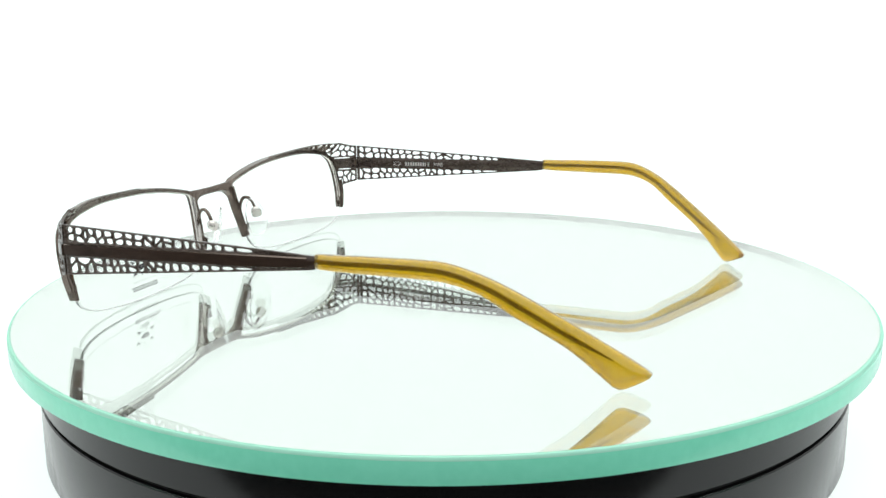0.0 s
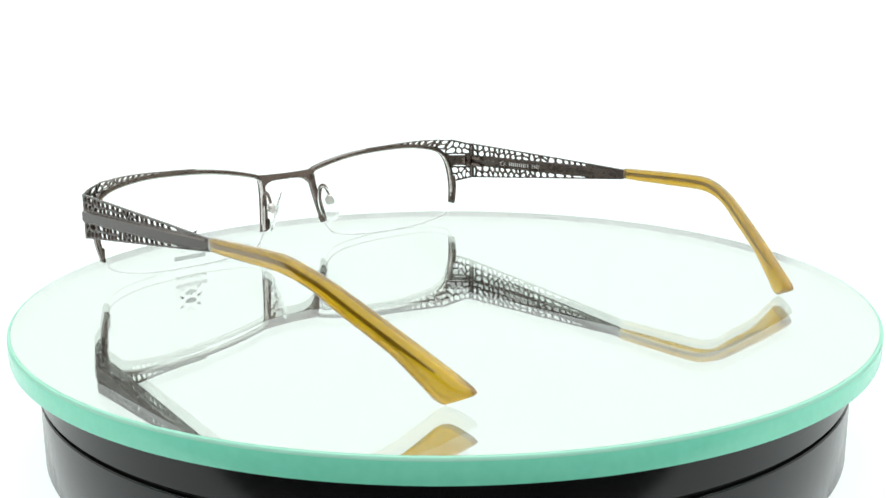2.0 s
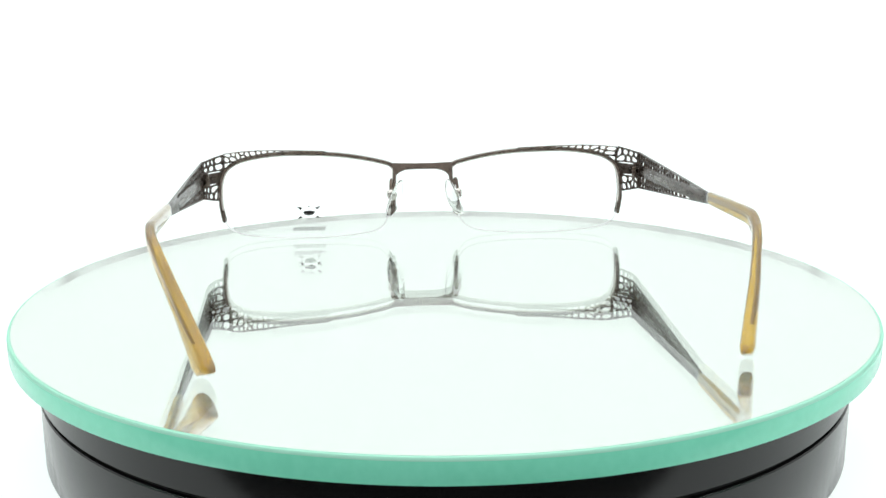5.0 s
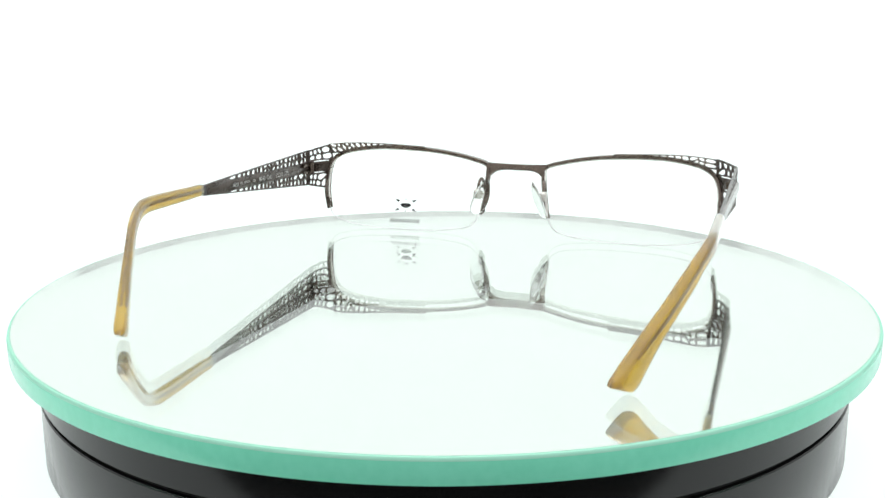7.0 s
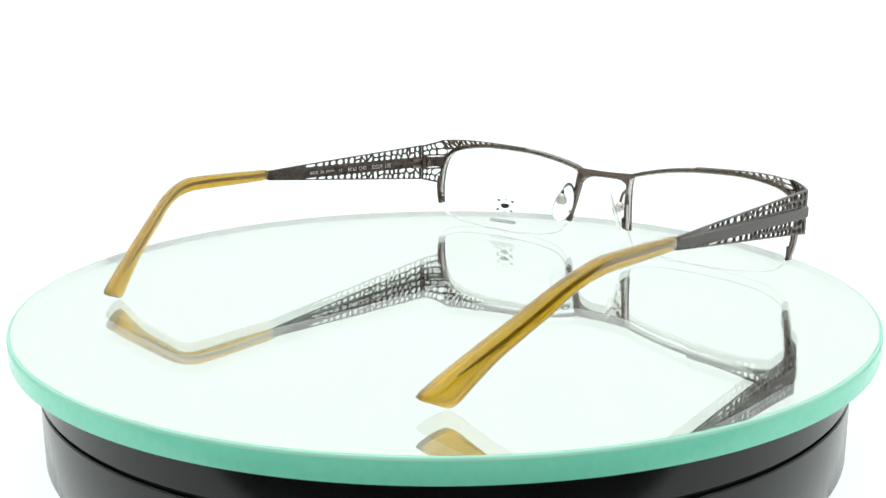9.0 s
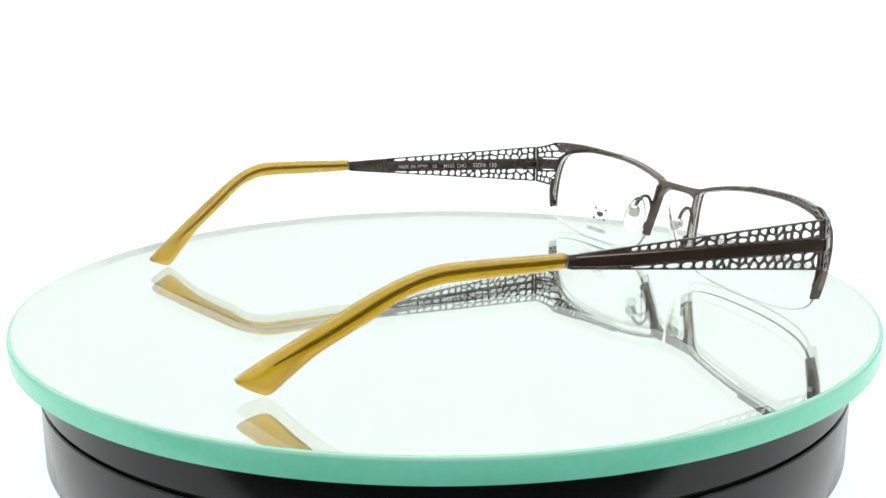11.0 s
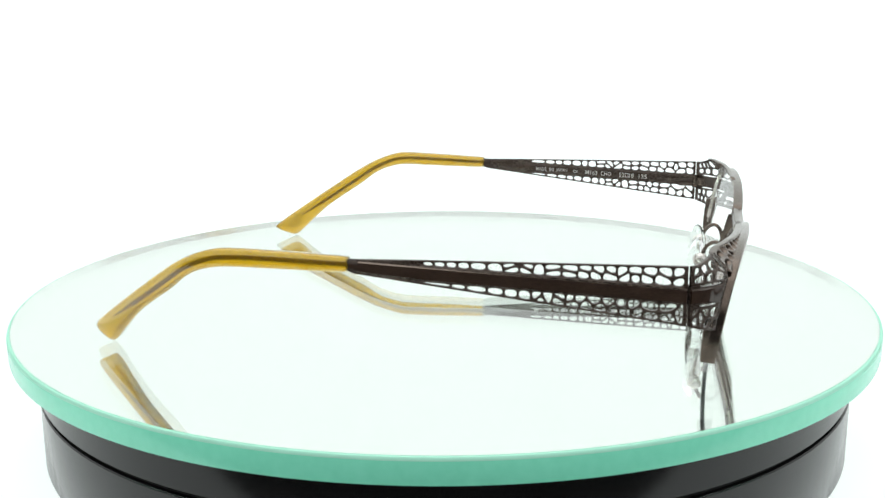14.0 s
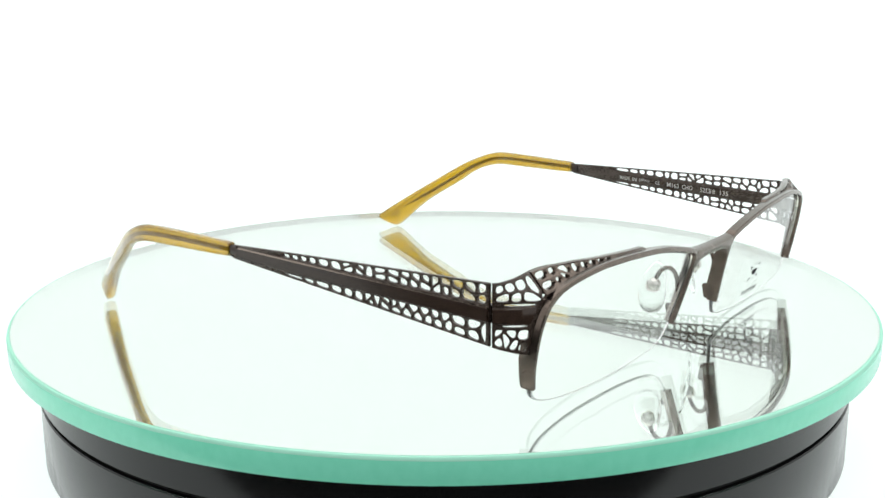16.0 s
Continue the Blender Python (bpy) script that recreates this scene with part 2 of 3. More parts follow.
# Unseen panels that glow by themselves, standing for the bright surround.
for name, x in (("glow_west", -0.75), ("glow_east", 0.75)):
    panel(name, [(x, y, z) for y, z in ((-0.04, Z0), (0.61, Z0), (0.61, Z1), (-0.46, Z1), (-0.46, FRONT_Z), (-0.04, FRONT_Z))], SIDE_GLOW,
          "unseen glowing white side of an assumed light tent", "backdrop")
# Unseen glowing panel behind the camera, added to brighten the mirror's rim.
panel("glow_front", [(0.755, -0.46, FRONT_Z), (-0.755, -0.46, FRONT_Z), (-0.755, -0.46, Z1), (0.755, -0.46, Z1)], FRONT_GLOW, "unseen glowing white panel added behind the camera", "backdrop")
panel("ceiling", [(-0.75, -0.46, Z1 + 0.005), (0.75, -0.46, Z1 + 0.005), (0.75, 0.62, Z1 + 0.005), (-0.75, 0.62, Z1 + 0.005)], ROOF_GLOW, "unseen glowing white roof of an assumed light tent", "ceiling")


# ---------------------------------------------------------------- the turntable
def turntable():
    top = tagged(new("turntable"), "round black glossy motorised turntable on a white table", "turntable")
    top.location = (0, 0, TABLE_Z)
    up = -BASE_FOOT
    bm = bmesh.new()
    turned(bm, [(0, 0), (BASE_R - 2.5, 0), (BASE_R - 0.6, 0.5), (BASE_R, 1.6), (BASE_R, up + GROOVE - 0.75), (BASE_R - 0.3, up + GROOVE - 0.5), (0, up + GROOVE - 0.5)])
    part("drum", mapped(bm, lambda x, y, z: (x, y, z)), BLACK, top)
    bm = bmesh.new()
    turned(bm, [(0, up + GROOVE - 0.5), (BASE_R - 1.2, up + GROOVE - 0.5), (BASE_R - 1.2, up + GROOVE + 0.5), (0, up + GROOVE + 0.5)])
    part("seam", mapped(bm, lambda x, y, z: (x, y, z)), GROOVE_BLACK, top, "deep black gap between drum and plate")
    bm = bmesh.new()
    turned(bm, [(0, up + GROOVE + 0.5), (BASE_R - 0.3, up + GROOVE + 0.5), (BASE_R, up + GROOVE + 0.75), (BASE_R, up - DISC_T - 1.0), (BASE_R - 0.8, up - DISC_T), (0, up - DISC_T)])
    part("plate", mapped(bm, lambda x, y, z: (x, y, z)), BLACK, top)
    return top


def mirror_disc():
    disc = tagged(new("mirror_disc"), "round mirror of thick glass with a green edge on the turntable", "mirror")
    r = DISC_R - 0.7
    n = 480
    bm = bmesh.new()
    turned(bm, [(0, -DISC_T), (r, -DISC_T), (r, 0), (0, 0)], n)
    part("glass", mapped(bm, lambda x, y, z: (x + DISC_OFF[0], y + DISC_OFF[1], z)), GLASS, disc, "clear thick glass", angle=20)
    bm = bmesh.new()
    turned(bm, [(0, -DISC_T + 0.05), (r - 0.02, -DISC_T + 0.05), (r - 0.02, -DISC_T + 0.1), (0, -DISC_T + 0.1)], n)
    part("silvering", mapped(bm, lambda x, y, z: (x + DISC_OFF[0], y + DISC_OFF[1], z)), MIRROR, disc, "mirror coating under the glass")
    # green ring; its inner wall is the added reflector
    bm = bmesh.new()
    ring_solid(bm, [(r - 0.15, -0.03), (r - 0.15, -DISC_T - 0.01), (DISC_R - 0.5, -DISC_T - 0.01), (DISC_R - 0.12, -DISC_T + 0.25), (DISC_R, -DISC_T + 0.7), (DISC_R, -0.75),
                    (DISC_R - 0.08, -0.4), (DISC_R - 0.28, -0.13), (DISC_R - 0.6, -0.03)], n, mats=[1, 0, 0, 0, 0, 2, 2, 2, 2])
    part("edge", mapped(bm, lambda x, y, z: (x + DISC_OFF[0], y + DISC_OFF[1], z)), [EDGE, RIM_REFLECTOR, ARRIS], disc, "ground mint-green glass edge")
    return disc


# ---------------------------------------------------------------- the spectacles
def place(x, y, z):
    return (x - AXIS[0] - 0.5, y - AXIS[1], z)


def front_y(u, z):
    """Depth of the bowed, tilted front."""
    f = min((u / 62) ** 2, 1.2)
    return -3.7 + 3.6 * f + (25 - z) * (0.25 - 0.07 * f)


RIM = [(10.9, 6.2), (9.5, 14.0), (8.9, 19.5), (9.6, 22.0), (12.6, 23.2), (20.5, 24.9), (30.0, 26.1), (43.5, 26.6), (52.0, 26.0),
       (58.7, 24.5), (62.2, 22.0), (63.6, 18.5), (64.0, 14.5), (63.8, 10.0), (63.0, 6.0)]
LOWER = [(63.0, 6.0), (61.9, 4.0), (59.0, 2.3), (54.0, 1.1), (46.0, 0.3), (36.0, 0.06), (26.0, 0.3), (17.0, 1.3), (12.9, 3.0), (10.9, 6.2)]
TOP_Z = [(7.0, 25.9), (25.0, 25.55), (40.0, 25.25), (57.0, 24.85), (72.0, 24.45)]
LOW_Z = [(7.0, 14.25), (72.0, 21.5)]
LEAN = 0.95            # backward slope of the brow strips
BAR_T = [(7.0, 21.75), (57.0, 23.65), (72.0, 24.25)]
BAR_B = [(7.0, 18.65), (57.0, 20.65), (72.0, 21.75)]


def rim_points(n):
    return spline([(u, 0, z) for u, z in RIM], n)


def skew(s, y):
    """The two temples are not bent quite alike."""
    if s > 0:
        return -1.6 * min(max((y - 76) / 40, 0), 1.1)
    return 1.3 * min(max((y - 104) / 28, 0), 1.1)


def rise(y):
    return line(y, [(70.0, 0.0), (78.0, 0.05), (90.0, 0.5), (100.0, 0.95), (110.0, 0.85), (120.0, 0.35), (130.0, 0.0), (145.0, 0.0)])


def stretch(y):
    return 1.1 * min(max((y - 80) / 24, 0), 1)


def temple_x(y):
    return 68.6 + 0.8 * min(max((y - 7) / 65, 0), 1)


def spectacles():
    g = tagged(new("eyeglasses"), "half-rim eyeglasses, pierced brown metal temples, amber tips, standing on a mirror", "eyeglasses")
    for s, seed in ((1, 5), (-1, 12)):
        side(g, s, random.Random(seed))
    # bridge
    outline = []
    for k in range(25):
        x = -9.4 + 18.8 * k / 24
        outline.append((x, 22.35 + 0.25 * (x / 9.4) ** 2))
    for k in range(25):
        x = 9.0 - 18.0 * k / 24
        outline.append((x, 20.55 - 2.6 * abs(x / 9.0) ** 5))
    bm = pierced(outline, [], 2.2, 0.25)
    mapped(bm, lambda a, b, c: place(a, front_y(a, b) - 0.35 + c, b + 0.25 * c - 0.05))
    part("bridge", bm, BROWN, g, "flat brown metal bridge")
    return g


def side(g, s, rng):
    def put(u, y, z):
        return place(s * u, y, z)

    def sit(u, y, z):
        # the two temples do not sit quite level
        return put(u, y, z + (-0.35 if s > 0 else 0.25) * min(max((72 - y) / 65, 0), 1))

    # rim
    rim = rim_points(90)
    path = [Vector((p.x, front_y(p.x, p.z), p.z)) for p in rim]
    bm = sweep(bmesh.new(), path, [(0.9, 0.32), (0.72, 0.5), (-1.25, 0.3), (-1.45, 0.1), (-1.45, -0.62), (-1.28, -0.76), (0.75, -0.42), (0.9, -0.3)], Vector((0, 1, -0.1)))
    rim_ob = part("rim", mapped(bm, put), BROWN, g, "brown metal half rim")
    liner = [Vector((37 + (p.x - 37) * 0.981, front_y(p.x, p.z) + 0.15, 13 + (p.z - 13) * 0.952)) for p in rim[2:-2]]
    bm = sweep(bmesh.new(), liner, oval(1.5, 0.62, 10, 3.0), Vector((0, 1, -0.1)))
    part("rim_liner", mapped(bm, put), SILVER, rim_ob, "bright inner groove of the rim")
    # wide nose flank of the rim
    flank = [Vector((u, front_y(u, z) + 0.5, z)) for u, z in ((9.0, 21.0), (9.1, 17.0), (9.7, 12.0), (10.6, 6.6))]
    bm = sweep(bmesh.new(), flank, oval(2.2, 0.85, 10, 5.0), Vector((0, 1, 0)))
    part("nose_flank", mapped(bm, put), BROWN, rim_ob)
    strip = [p + Vector((0.62, 0.1, 0)) for p in flank]
    bm = sweep(bmesh.new(), strip, oval(1.7, 0.35, 10, 4.0), Vector((0, 1, 0)))
    part("flank_liner", mapped(bm, put), SILVER, rim_ob, "bright inner face of the rim by the nose")
    wedge = [Vector((u + 0.25, front_y(u, z) + 0.75, z)) for u, z in ((63.6, 15.0), (63.7, 11.5), (63.2, 8.5), (62.8, 6.4))]
    bm = sweep(bmesh.new(), wedge, [oval(w, 0.8, 10, 4.0) for w in (2.9, 2.6, 2.0, 1.4)], Vector((0, 1, 0)))
    part("end_flank", mapped(bm, put), BROWN, rim_ob)
    bm = bmesh.new()
    for z in (6.3, 7.7, 9.1):
        block(bm, Vector((63.0, front_y(63, z) + 0.75, z)), Vector((0.8, 1.2, 0.85)), 0.22, Matrix.Rotation(radians(-8), 4, "X"))
    block(bm, Vector((62.9, front_y(63, 7.8) + 0.6, 7.8)), Vector((0.6, 0.9, 4.0)), 0.2, Matrix.Rotation(radians(-8), 4, "X"))
    part("end_clip", mapped(bm, put), BROWN, rim_ob, "small ribbed metal end of the half rim")
    # lens
    ring = [(p.x, p.z) for p in rim[::2]] + [(p.x, p.z) for p in spline([(u, 0, z) for u, z in LOWER], 50)][1:-1]
    cx, cz = 37.0, 14.0
    bm = bmesh.new()
    layers = []
    for off in (-0.42, 0.42):
        rows = []
        for f in (1.0, 0.985, 0.983, 0.9, 0.8, 0.68, 0.55, 0.4, 0.22):
            push = off * (0.72 if f == 1.0 else 1.0)
            rows.append([bm.verts.new((cx + (u - cx) * f * 0.992, front_y(cx + (u - cx) * f, cz + (z - cz) * f) + push, cz + (z - cz) * f)) for u, z in ring])
        rows.append([bm.verts.new((cx, front_y(cx, cz) + off, cz))])
        layers.append(rows)
    n = len(ring)
    for rows in layers:
        for r, q in zip(rows, rows[1:]):
            for k in range(n):
                if len(q) == 1:
                    bm.faces.new((r[k], r[(k + 1) % n], q[0]))
                else:
                    bm.faces.new((r[k], r[(k + 1) % n], q[(k + 1) % n], q[k]))
    for rows in layers:
        for k in range(n):
            for f in set(rows[0][k].link_faces) & set(rows[1][k].link_faces):
                f.material_index = 1
    for k in range(n):
        bm.faces.new((layers[0][0][k], layers[0][0][(k + 1) % n], layers[1][0][(k + 1) % n], layers[1][0][k])).material_index = 1
    lens = part("lens", mapped(bm, put), [LENS, LENS_EDGE], g, "clear plastic demo lens", angle=9)
    if s > 0:
        marks(lens, put)
    # strip of openwork above the rim
    top_of = [(p.x, p.z) for p in rim if p.z > 22 and p.x < 59.5] + [(62.4, 23.9)]
    brow = [(30.5, 26.5), (31.2, 27.05), (43.5, 27.6), (52.0, 27.95), (58.0, 27.9), (62.4, 27.5)]

    def strip_low(u):
        return line(u, top_of)

    def strip_high(u):
        return line(u, brow)

    us = [30.5 + 31.9 * k / 40 for k in range(41)]
    outline = [(u, strip_low(u)) for u in us] + [(u, strip_high(u)) for u in us[::-1]]
    holes = cells(37.5, 62.2, lambda u: strip_low(u) + 0.3, lambda u: strip_high(u) - 0.1, rng, 0.42, 1.6, 1.9)
    bm = pierced(outline, holes, 1.15)
    mapped(bm, lambda u, z, c: put(u, front_y(u, strip_low(u)) + 0.1 + LEAN * (z - strip_low(u)) + c, z))
    part("brow_openwork", bm, BROWN, rim_ob, "pierced brown metal brow strip")
    # end piece between rim and hinge
    edge = [(p.z, p.x) for p in rim[::-1] if p.x > 61.5 and p.z < 24]
    edge = [q for q in edge if q[0] < 23.2] + [(23.9, 62.3), (28.5, 62.3)]

    def end_map(w, z, c):
        u = line(z, edge)
        f = w / 8.5
        x = 68.6 + (u + 0.35 - 68.6) * f + 2.0 * f * (1 - f)
        y = 7.2 + (front_y(u, min(z, 23.9)) + 0.1 + LEAN * max(z - 23.9, 0) - 7.2) * f - 0.2 * f * (1 - f)
        return put(x + c * 0.75, y - c * 0.6, z + (-0.35 if s > 0 else 0.25) * (1 - 0.3 * f))

    def end_top(w):
        return 25.9 + 1.6 * min(max((w - 1.0) / 7.5, 0), 1) ** 1.2

    def end_low(w):
        return 14.2 - 0.18 * w

    ws = [8.5 * k / 12 for k in range(13)]
    outline = [(w, end_low(w)) for w in ws] + [(w, end_top(w)) for w in ws[::-1]]
    outline = outline[:13] + [(8.5, z) for z in (14.5, 16.5, 18.5, 20.5, 22.5, 24.5, 26.5)] + outline[13:] + [(0, z) for z in (24.0, 22.0, 20.0, 18.0, 16.0)]
    holes = cells(0.75, 8.1, lambda w: 22.4, lambda w: end_top(w) - 0.3, rng, 0.46, 1.9, 2.6)
    holes += cells(0.75, 8.0, lambda w: end_low(w) + 0.35, lambda w: 17.7, rng, 0.46, 1.8, 2.6)
    holes += [rounded([(2.2, 21.75), (7.4, 21.75), (7.4, 22.2), (2.2, 22.2)], 1), rounded([(2.4, 18.0), (7.2, 18.0), (7.2, 18.4), (2.4, 18.4)], 1)]
    end = part("end_piece", mapped(pierced(outline, holes, 0.7), end_map), SHEET, g, "pierced brown metal end piece")
    bm = bmesh.new()
    path = [Vector((w * 0.92, 20.05, 0)) for w in ws]
    sweep(bm, path, [[(-1.45, 0.3), (1.45, 0.3), (1.2, 0.8 - 0.055 * w), (-1.2, 0.8 - 0.055 * w)] for w in ws], Vector((0, 1, 0)))
    part("end_bar", mapped(bm, end_map), BAR, end, "solid dark brown bar")
    # temple: raised bar outside, pierced sheet behind it
    bm = bmesh.new()
    rings = []
    for k in range(29):
        y = 7.7 + (71.8 - 7.7) * k / 28
        x, t, b = temple_x(y), line(y, BAR_T), line(y, BAR_B)
        out = 0.95 - 0.25 * k / 28
        rings.append([bm.verts.new((x + 0.2, y, t)), bm.verts.new((x + out, y, t - 0.38)), bm.verts.new((x + out, y, b + 0.38)), bm.verts.new((x + 0.2, y, b))])
    for r, q in zip(rings, rings[1:]):
        for k in range(4):
            # chamfers take the lighter metal: the light they catch, put into colour
            bm.faces.new((r[k], r[(k + 1) % 4], q[(k + 1) % 4], q[k])).material_index = 1 if k in (0, 2) else 0
    bm.faces.new(rings[0]), bm.faces.new(rings[-1][::-1])
    temple = part("temple", mapped(bm, sit), [BAR, BROWN], g, "dark brown metal temple bar")
    ys = [7.6 + (72.0 - 7.6) * k / 30 for k in range(31)]
    outline = [(y, line(y, LOW_Z)) for y in ys] + [(72.9, 21.75), (73.25, 22.1), (73.25, 24.15), (72.9, 24.45)] + [(y, line(y, TOP_Z)) for y in ys[::-1]]
    holes = cells(8.3, 58.0, lambda y: line(y, BAR_T) + 0.02, lambda y: line(y, TOP_Z) - 0.18, rng)
    holes += cells(8.3, 58.0, lambda y: line(y, LOW_Z) + 0.18, lambda y: line(y, BAR_B) - 0.02, rng)
    bm = pierced(outline, holes, 0.7)
    part("openwork", mapped(bm, lambda y, z, c: sit(temple_x(y) + c, y, z)), SHEET, temple, "brown metal sheet pierced with irregular cells")
    # neck that runs into the tip
    bm = sweep(bmesh.new(), [Vector((69.4, y, z)) for y, z in ((71.2, 23.1), (72.4, 23.15), (73.6, 23.2))], oval(1.5, 2.6, 10, 3.5), Vector((1, 0, 0)))
    part("neck", mapped(bm, put), BAR, temple)
    # hinge inside
    bm = bmesh.new()
    for z0, z1 in ((18.5, 19.5), (19.6, 20.7), (20.8, 21.8)):
        rod(bm, (67.4, 7.4, z0), (67.4, 7.4, z1), 0.95)
    for zc in (19.0, 21.3):
        block(bm, Vector((67.8, 10.2, zc)), Vector((0.9, 5.2, 1.0)), 0.25)
    block(bm, Vector((66.4, 5.7, 20.15)), Vector((0.8, 2.6, 2.4)), 0.2)
    rod(bm, (67.4, 7.4, 18.2), (67.4, 7.4, 22.05), 0.5)
    part("hinge", mapped(bm, sit), BROWN, temple, "three-knuckle metal hinge")
    writing(temple, s, sit)
    tip(g, s, put)
    pad(g, s, put)


def writing(temple, s, put):
    """Pale marking on the inner face of the temple."""
    def lay(bm, y0, dz=0.0):
        # the words run towards the hinge on one side and towards the tip on the other, so that both read from inside
        dz = -0.15 if s > 0 else -0.1

        def rule(a, b, c):
            y = y0 - a if s > 0 else y0 + a
            z = (line(y, BAR_T) + line(y, BAR_B)) / 2 + b + dz
            return put(temple_x(y) - 0.37 - abs(c), y, z)
        return mapped(bm, rule)

    def fitted(words, width, high):
        bm = lettering(words, 1.0)
        xs, ys = [v.co.x for v in bm.verts], [v.co.y for v in bm.verts]
        x0, w, y0, h = min(xs), max(xs) - min(xs), (min(ys) + max(ys)) / 2, max(ys) - min(ys)
        for v in bm.verts:
            v.co.x, v.co.y = (v.co.x - x0) * width / w, (v.co.y - y0) * high / h
        return bm

    if s > 0:
        for words, y0, width, high in (("MADE", 56.5, 3.3, 1.05), ("IN", 52.3, 1.3, 1.05), ("JAPAN", 50.2, 3.5, 1.05), ("CE", 44.9, 1.5, 0.95),
                                       ("M163", 41.0, 3.7, 1.3), ("CHO", 36.3, 3.3, 1.3), ("52", 30.6, 1.6, 1.3), ("18", 27.5, 1.4, 1.3), ("135", 24.6, 2.5, 1.3)):
            part("inscription", lay(fitted(words, width, high), y0), LETTER, temple, "pale printed marking", smooth=False)
        sq = pierced([(0, -0.65), (1.15, -0.65), (1.15, 0.65), (0, 0.65)], [[(0.2, -0.45), (0.95, -0.45), (0.95, 0.45), (0.2, 0.45)]], 0.06, 0.005)
        part("inscription", lay(sq, 28.85), LETTER, temple, "pale printed square", smooth=False)
    else:
        part("inscription", lay(fitted("PARIS", 3.2, 1.15), 35.8), LETTER, temple, "pale printed marking", smooth=False)
        for a, w in zip((25.5, 26.4, 27.3, 28.2, 29.1, 30.0, 30.9, 31.8, 32.7, 33.6), (0.66, 0.66, 0.7, 0.66, 0.66, 0.7, 0.6, 0.66, 0.3, 0.6)):
            q = pierced([(0, -0.6), (w, -0.6), (w, 0.6), (0, 0.6)], [], 0.06, 0.005)
            part("mark", lay(q, a), LETTER, temple, "pale printed bar", smooth=False)
        for k in range(8):
            t = 2 * math.pi * (k + 0.5) / 8
            c, n = math.cos(t), math.sin(t)
            q = pierced([(1.4 * c * 0.5 - n * 0.16, 0.5 * n + c * 0.16), (1.4 * c * 1.3, n * 0.95), (1.4 * c * 0.5 + n * 0.16, 0.5 * n - c * 0.16)], [], 0.06, 0.005)
            part("mark", lay(q, 22.6), LETTER, temple, "pale printed ray", smooth=False)


def marks(lens, put):
    """Dark print on the front of one demo lens: an oval with rays, and a row of plain bars."""
    def lay(bm):
        return mapped(bm, lambda a, b, c: put(36.6 + a, front_y(36.6 + a, 7.8 + b) - 0.44 - abs(c), 7.8 + b))

    ringed = [(1.85 * math.cos(2 * math.pi * k / 20), 0.75 * math.sin(2 * math.pi * k / 20) + 0.12 * math.cos(4 * math.pi * k / 20)) for k in range(20)]
    part("print", lay(pierced(ringed, [], 0.04, 0.005)), PRINT, lens, "dark oval print", smooth=False)
    for k in range(8):
        t = math.pi / 4 * k
        c, n = math.cos(t), math.sin(t)
        big = 0.55 if k % 2 else 0.34
        cx, cy = 3.3 * c, 1.75 * n
        if k % 4 == 0:
            continue
        ray = [(cx - n * big, cy + c * big * 0.8), (cx + c * (2.0 if k % 2 else 0.5), cy + n * (1.05 if k % 2 else 0.5)), (cx + n * big, cy - c * big * 0.8)]
        part("print", lay(pierced(ray, [], 0.04, 0.005)), PRINT, lens, "dark ray print", smooth=False)
    for k in range(8):
        x = -4.2 + 1.15 * k
        part("print", lay(pierced([(x, -3.5), (x + 0.34, -3.5), (x + 0.34, -3.22), (x, -3.22)], [], 0.04, 0.005)), FAINT, lens, "faint grey printed dash", smooth=False)
    for k in range(10):
        x = -5.0 + 1.03 * k
        bar = [(x, -5.5), (x + 0.72, -5.5), (x + 0.72, -4.5), (x, -4.5)]
        inner = [(x + 0.2, -5.28), (x + 0.54, -5.28), (x + 0.54, -4.72), (x + 0.2, -4.72)]
        part("print", lay(pierced(bar, [inner], 0.04, 0.005)), PRINT, lens, "dark printed bar", smooth=False)


TIP_TOP = [(73.2, 25.0), (85.0, 25.2), (95.5, 25.15), (100.5, 24.75), (104.5, 23.6), (108.5, 21.9), (113.6, 19.1), (119.5, 15.4), (125.5, 11.5), (131.7, 7.3), (137.0, 3.3)]
TIP_LOW = [(73.2, 21.8), (85.0, 21.5), (95.5, 21.25), (100.0, 20.9), (103.8, 20.0), (107.5, 18.3), (112.0, 15.0), (117.1, 11.8), (122.0, 8.45), (126.3, 4.5), (130.6, 0.25)]


def tip_x(y):
    return line(y, [(70.0, 69.3), (88.0, 69.8), (97.0, 70.1), (101.0, 70.0), (105.0, 69.2), (110.0, 67.4), (120.0, 62.9), (133.0, 56.4), (140.0, 53.0)])


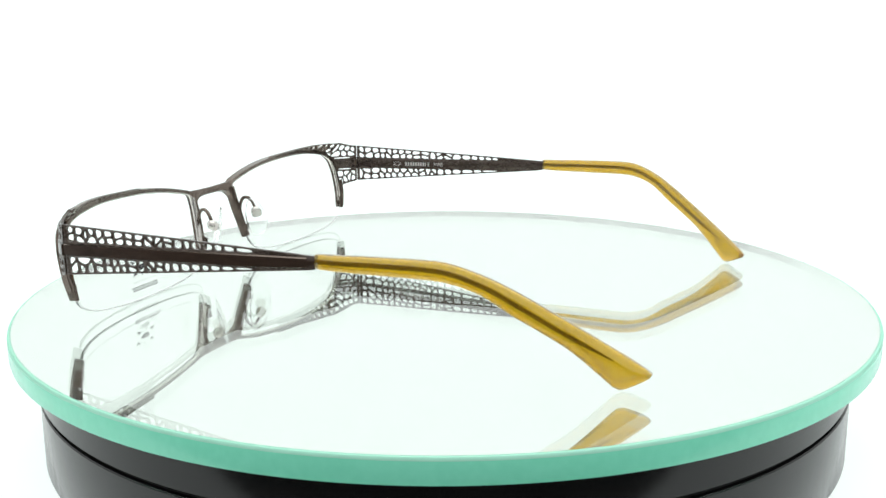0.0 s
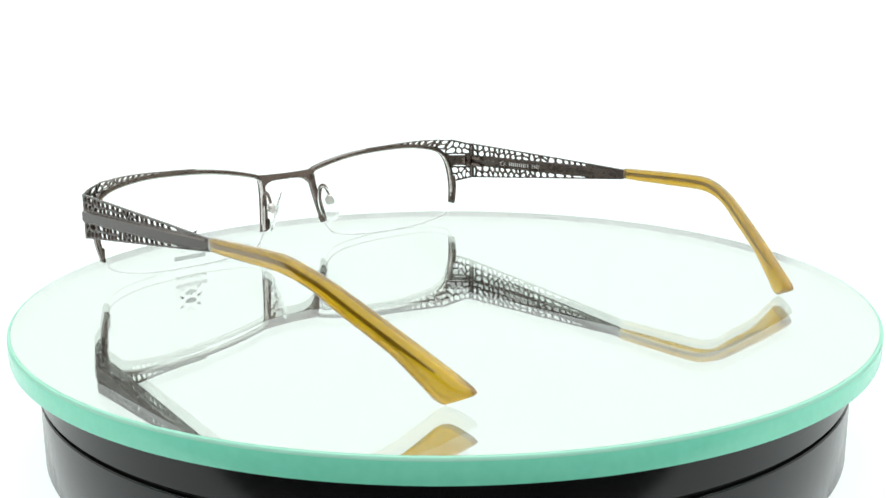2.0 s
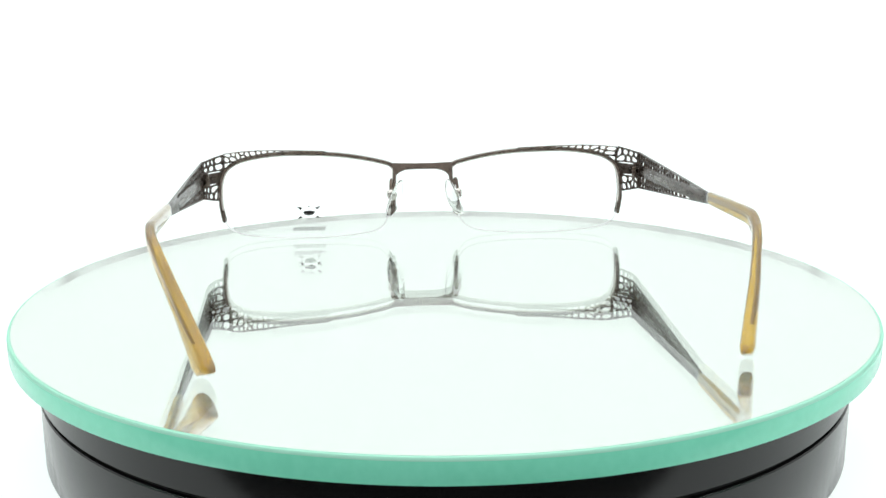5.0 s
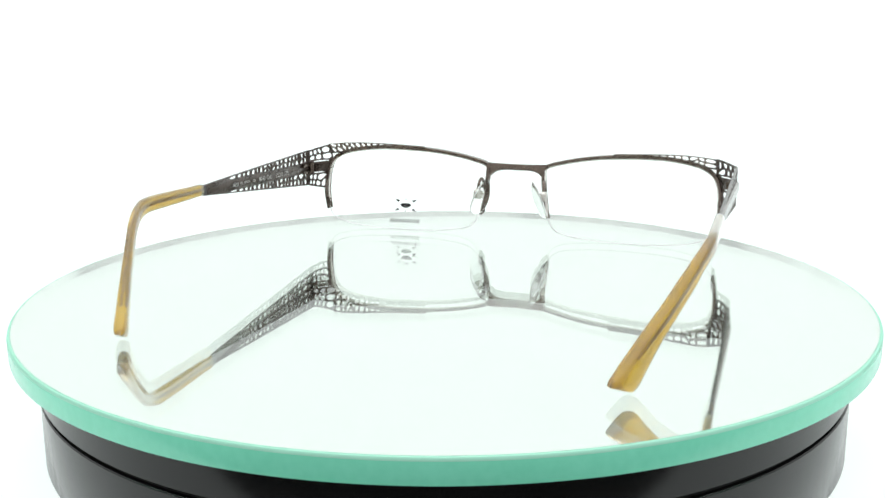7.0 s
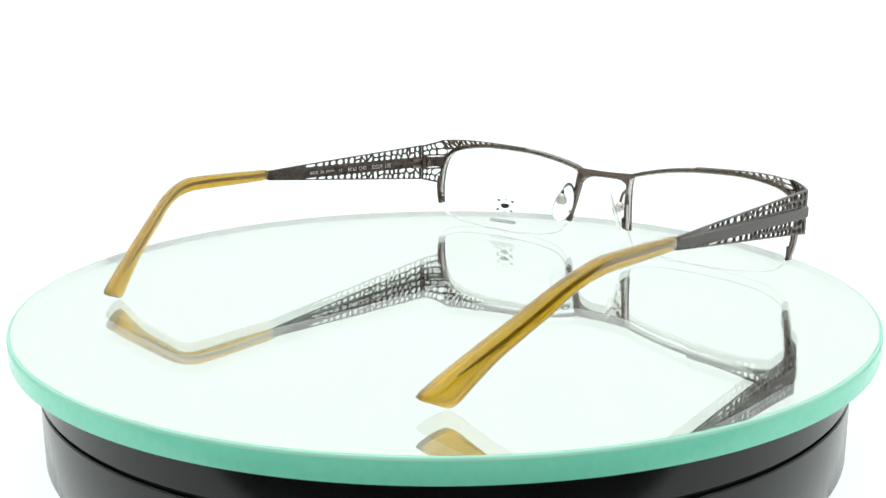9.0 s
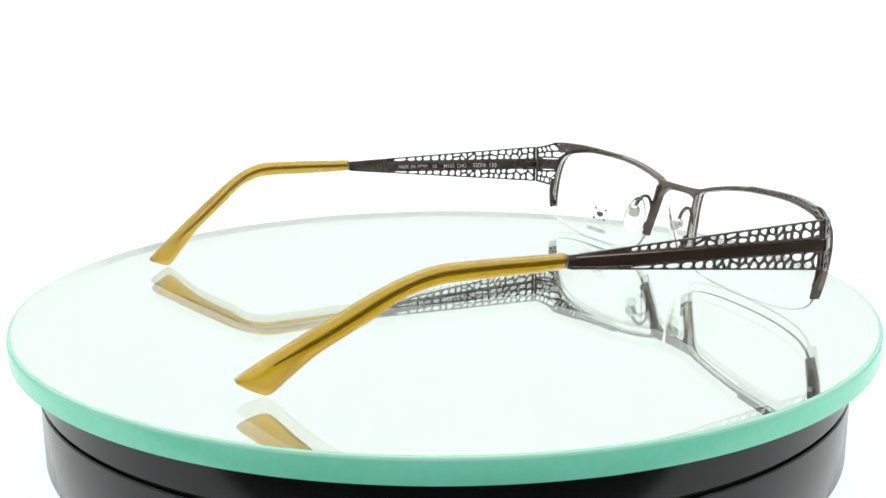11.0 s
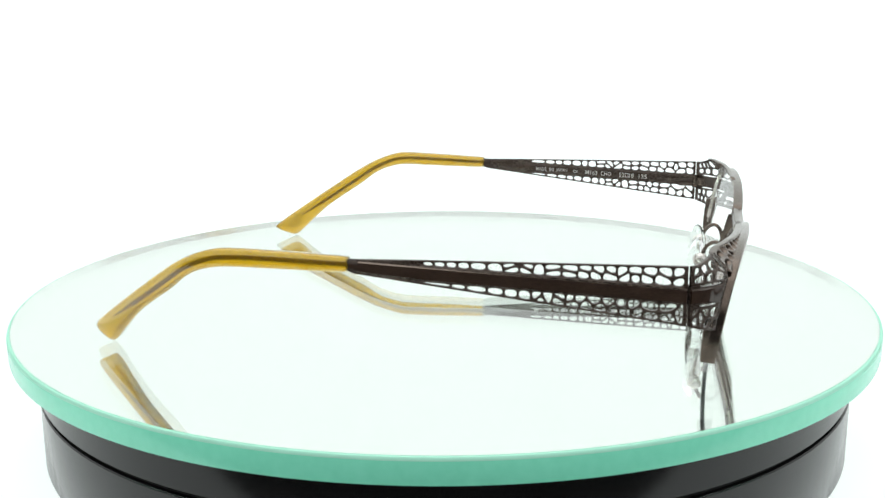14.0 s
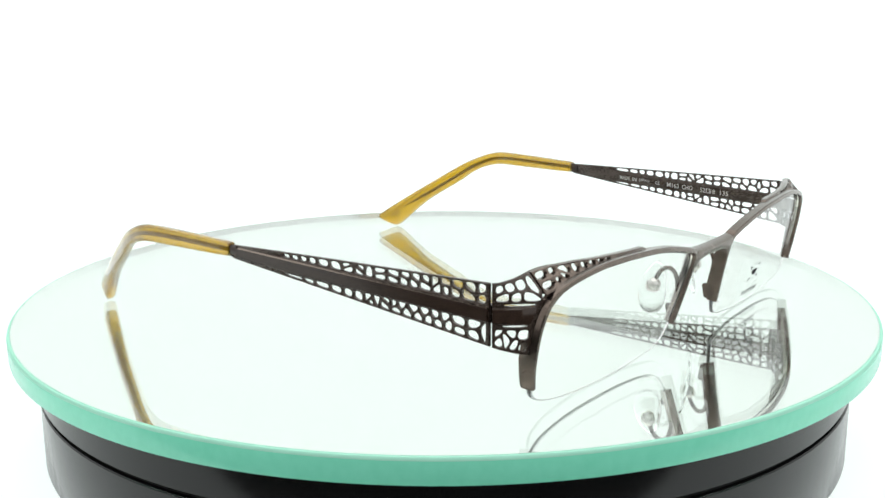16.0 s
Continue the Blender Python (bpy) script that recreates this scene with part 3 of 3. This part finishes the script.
def tip(g, s, put):
    n = 54
    tops = spline([(0, y, z) for y, z in TIP_TOP], n)
    lows = spline([(0, y, z) for y, z in TIP_LOW], n)
    bm = bmesh.new()
    rings = []
    for k, (a, b) in enumerate(zip(tops, lows)):
        mid, half = (a + b) / 2, (a - b) / 2
        shrink = 0.8 if k in (0, n - 1) else 1.0
        w = 2.4 + 0.3 * k / n + 1.0 * min(max((k / n - 0.62) / 0.38, 0), 1)
        ring = []
        for px, pz in oval(w * shrink, 2.0 * (0.94 if k in (0, n - 1) else 1.0), 16, 3.2):
            p = mid + half * pz
            ring.append(bm.verts.new((tip_x(p.y) + px, p.y, p.z)))
        rings.append(ring)
    for r, q in zip(rings, rings[1:]):
        for k in range(16):
            bm.faces.new((r[k], r[(k + 1) % 16], q[(k + 1) % 16], q[k]))
    last = [v.co.copy() for v in rings[-1]]
    cen = sum(last, Vector()) / 16 + Vector((0, 0.35, -0.55))
    end = [bm.verts.new(cen + (c - cen) * 0.8 + Vector((0, 0.2, -0.2))) for c in last]
    for k in range(16):
        bm.faces.new((rings[-1][k], rings[-1][(k + 1) % 16], end[(k + 1) % 16], end[k]))
    bm.faces.new(rings[0][::-1]), bm.faces.new(end)
    ob = part("temple_tip", mapped(bm, lambda x, y, z: put(x + skew(s, y), y + stretch(y), max(z + rise(y) * (1.0 if s > 0 else 0.7), 0.02))), AMBER, g, "translucent amber acetate temple tip", angle=60)
    wire = spline([(0, 73.7, 23.4), (0, 88.0, 23.45), (0, 97.0, 23.2), (0, 102.5, 22.3), (0, 108.0, 19.9), (0, 114.0, 16.1), (0, 121.5, 11.3), (0, 129.6, 6.3)], 40)
    path = [Vector((tip_x(p.y), p.y, p.z)) for p in wire]
    secs = [oval(0.4, 0.95 * min(1, (40 - k) / 7 + 0.15), 10, 2.4) for k in range(40)]
    part("wire_core", mapped(sweep(bmesh.new(), path, secs, Vector((1, 0, 0))), lambda x, y, z: put(x + skew(s, y), y + stretch(y), z + rise(y) * (1.0 if s > 0 else 0.7))), CORE, ob, "dark wire inside the amber tip")


def pad(g, s, put):
    turn = Matrix.Rotation(radians(-20), 4, "Y") @ Matrix.Rotation(radians(-42), 4, "Z")
    bm = bmesh.new()
    o = bmesh.ops.create_uvsphere(bm, u_segments=28, v_segments=18, radius=1.0)
    for v in o["verts"]:
        x, y, z = v.co
        wide = 3.0 - 0.6 * z
        v.co = Vector((x * 0.5 - 0.35 * (y * y), y * wide, z * 6.1))
    bmesh.ops.transform(bm, matrix=Matrix.Translation((9.4, 5.9, 12.8)) @ turn, verts=bm.verts)
    ob = part("nose_pad", mapped(bm, put), PAD, g, "clear silicone nose pad")
    arm = spline([(10.0, 0.7, 9.0), (9.9, 0.3, 12.0), (10.0, 0.2, 15.0), (10.1, 0.9, 17.3), (10.3, 2.3, 18.1), (10.5, 3.8, 17.3), (10.6, 4.8, 15.6), (10.6, 5.3, 14.2)], 36)
    part("pad_arm", mapped(sweep(bmesh.new(), arm, oval(0.95, 0.95, 8, 2), Vector((1, 0.2, 0))), put), BROWN, ob, "bent metal wire arm")
    bm = block(bmesh.new(), Vector((9.9, 1.5, 8.6)), Vector((0.8, 2.2, 3.4)), 0.25, Matrix.Rotation(radians(-10), 4, "X"))
    for z in (8.0, 9.5):
        ball(bm, Vector((9.45, 1.6, z)), 0.42, (0.5, 1, 1), seg=10)
    part("arm_mount", mapped(bm, put), BROWN, ob, "small riveted plate that holds the pad arm")
    bm = block(bmesh.new(), Vector((10.3, 5.7, 13.6)), Vector((1.5, 3.0, 2.6)), 0.45, turn)
    ball(bm, Vector((10.7, 5.2, 14.1)), 1.45, (0.9, 1, 1))
    part("pad_box", mapped(bm, put), SILVER, ob, "polished metal pad box")


table = turntable()
disc = mirror_disc()
glasses = spectacles()


def motions():
    rows = [k * 0.5 for k in range(33)]
    walk(glasses, [(t, pose(0, 0, 0, 0, 0, START - RATE * t)) for t in rows])
    walk(disc, [(t, pose(0, 0, 0, 0, 0, -RATE * t)) for t in rows])


motions()
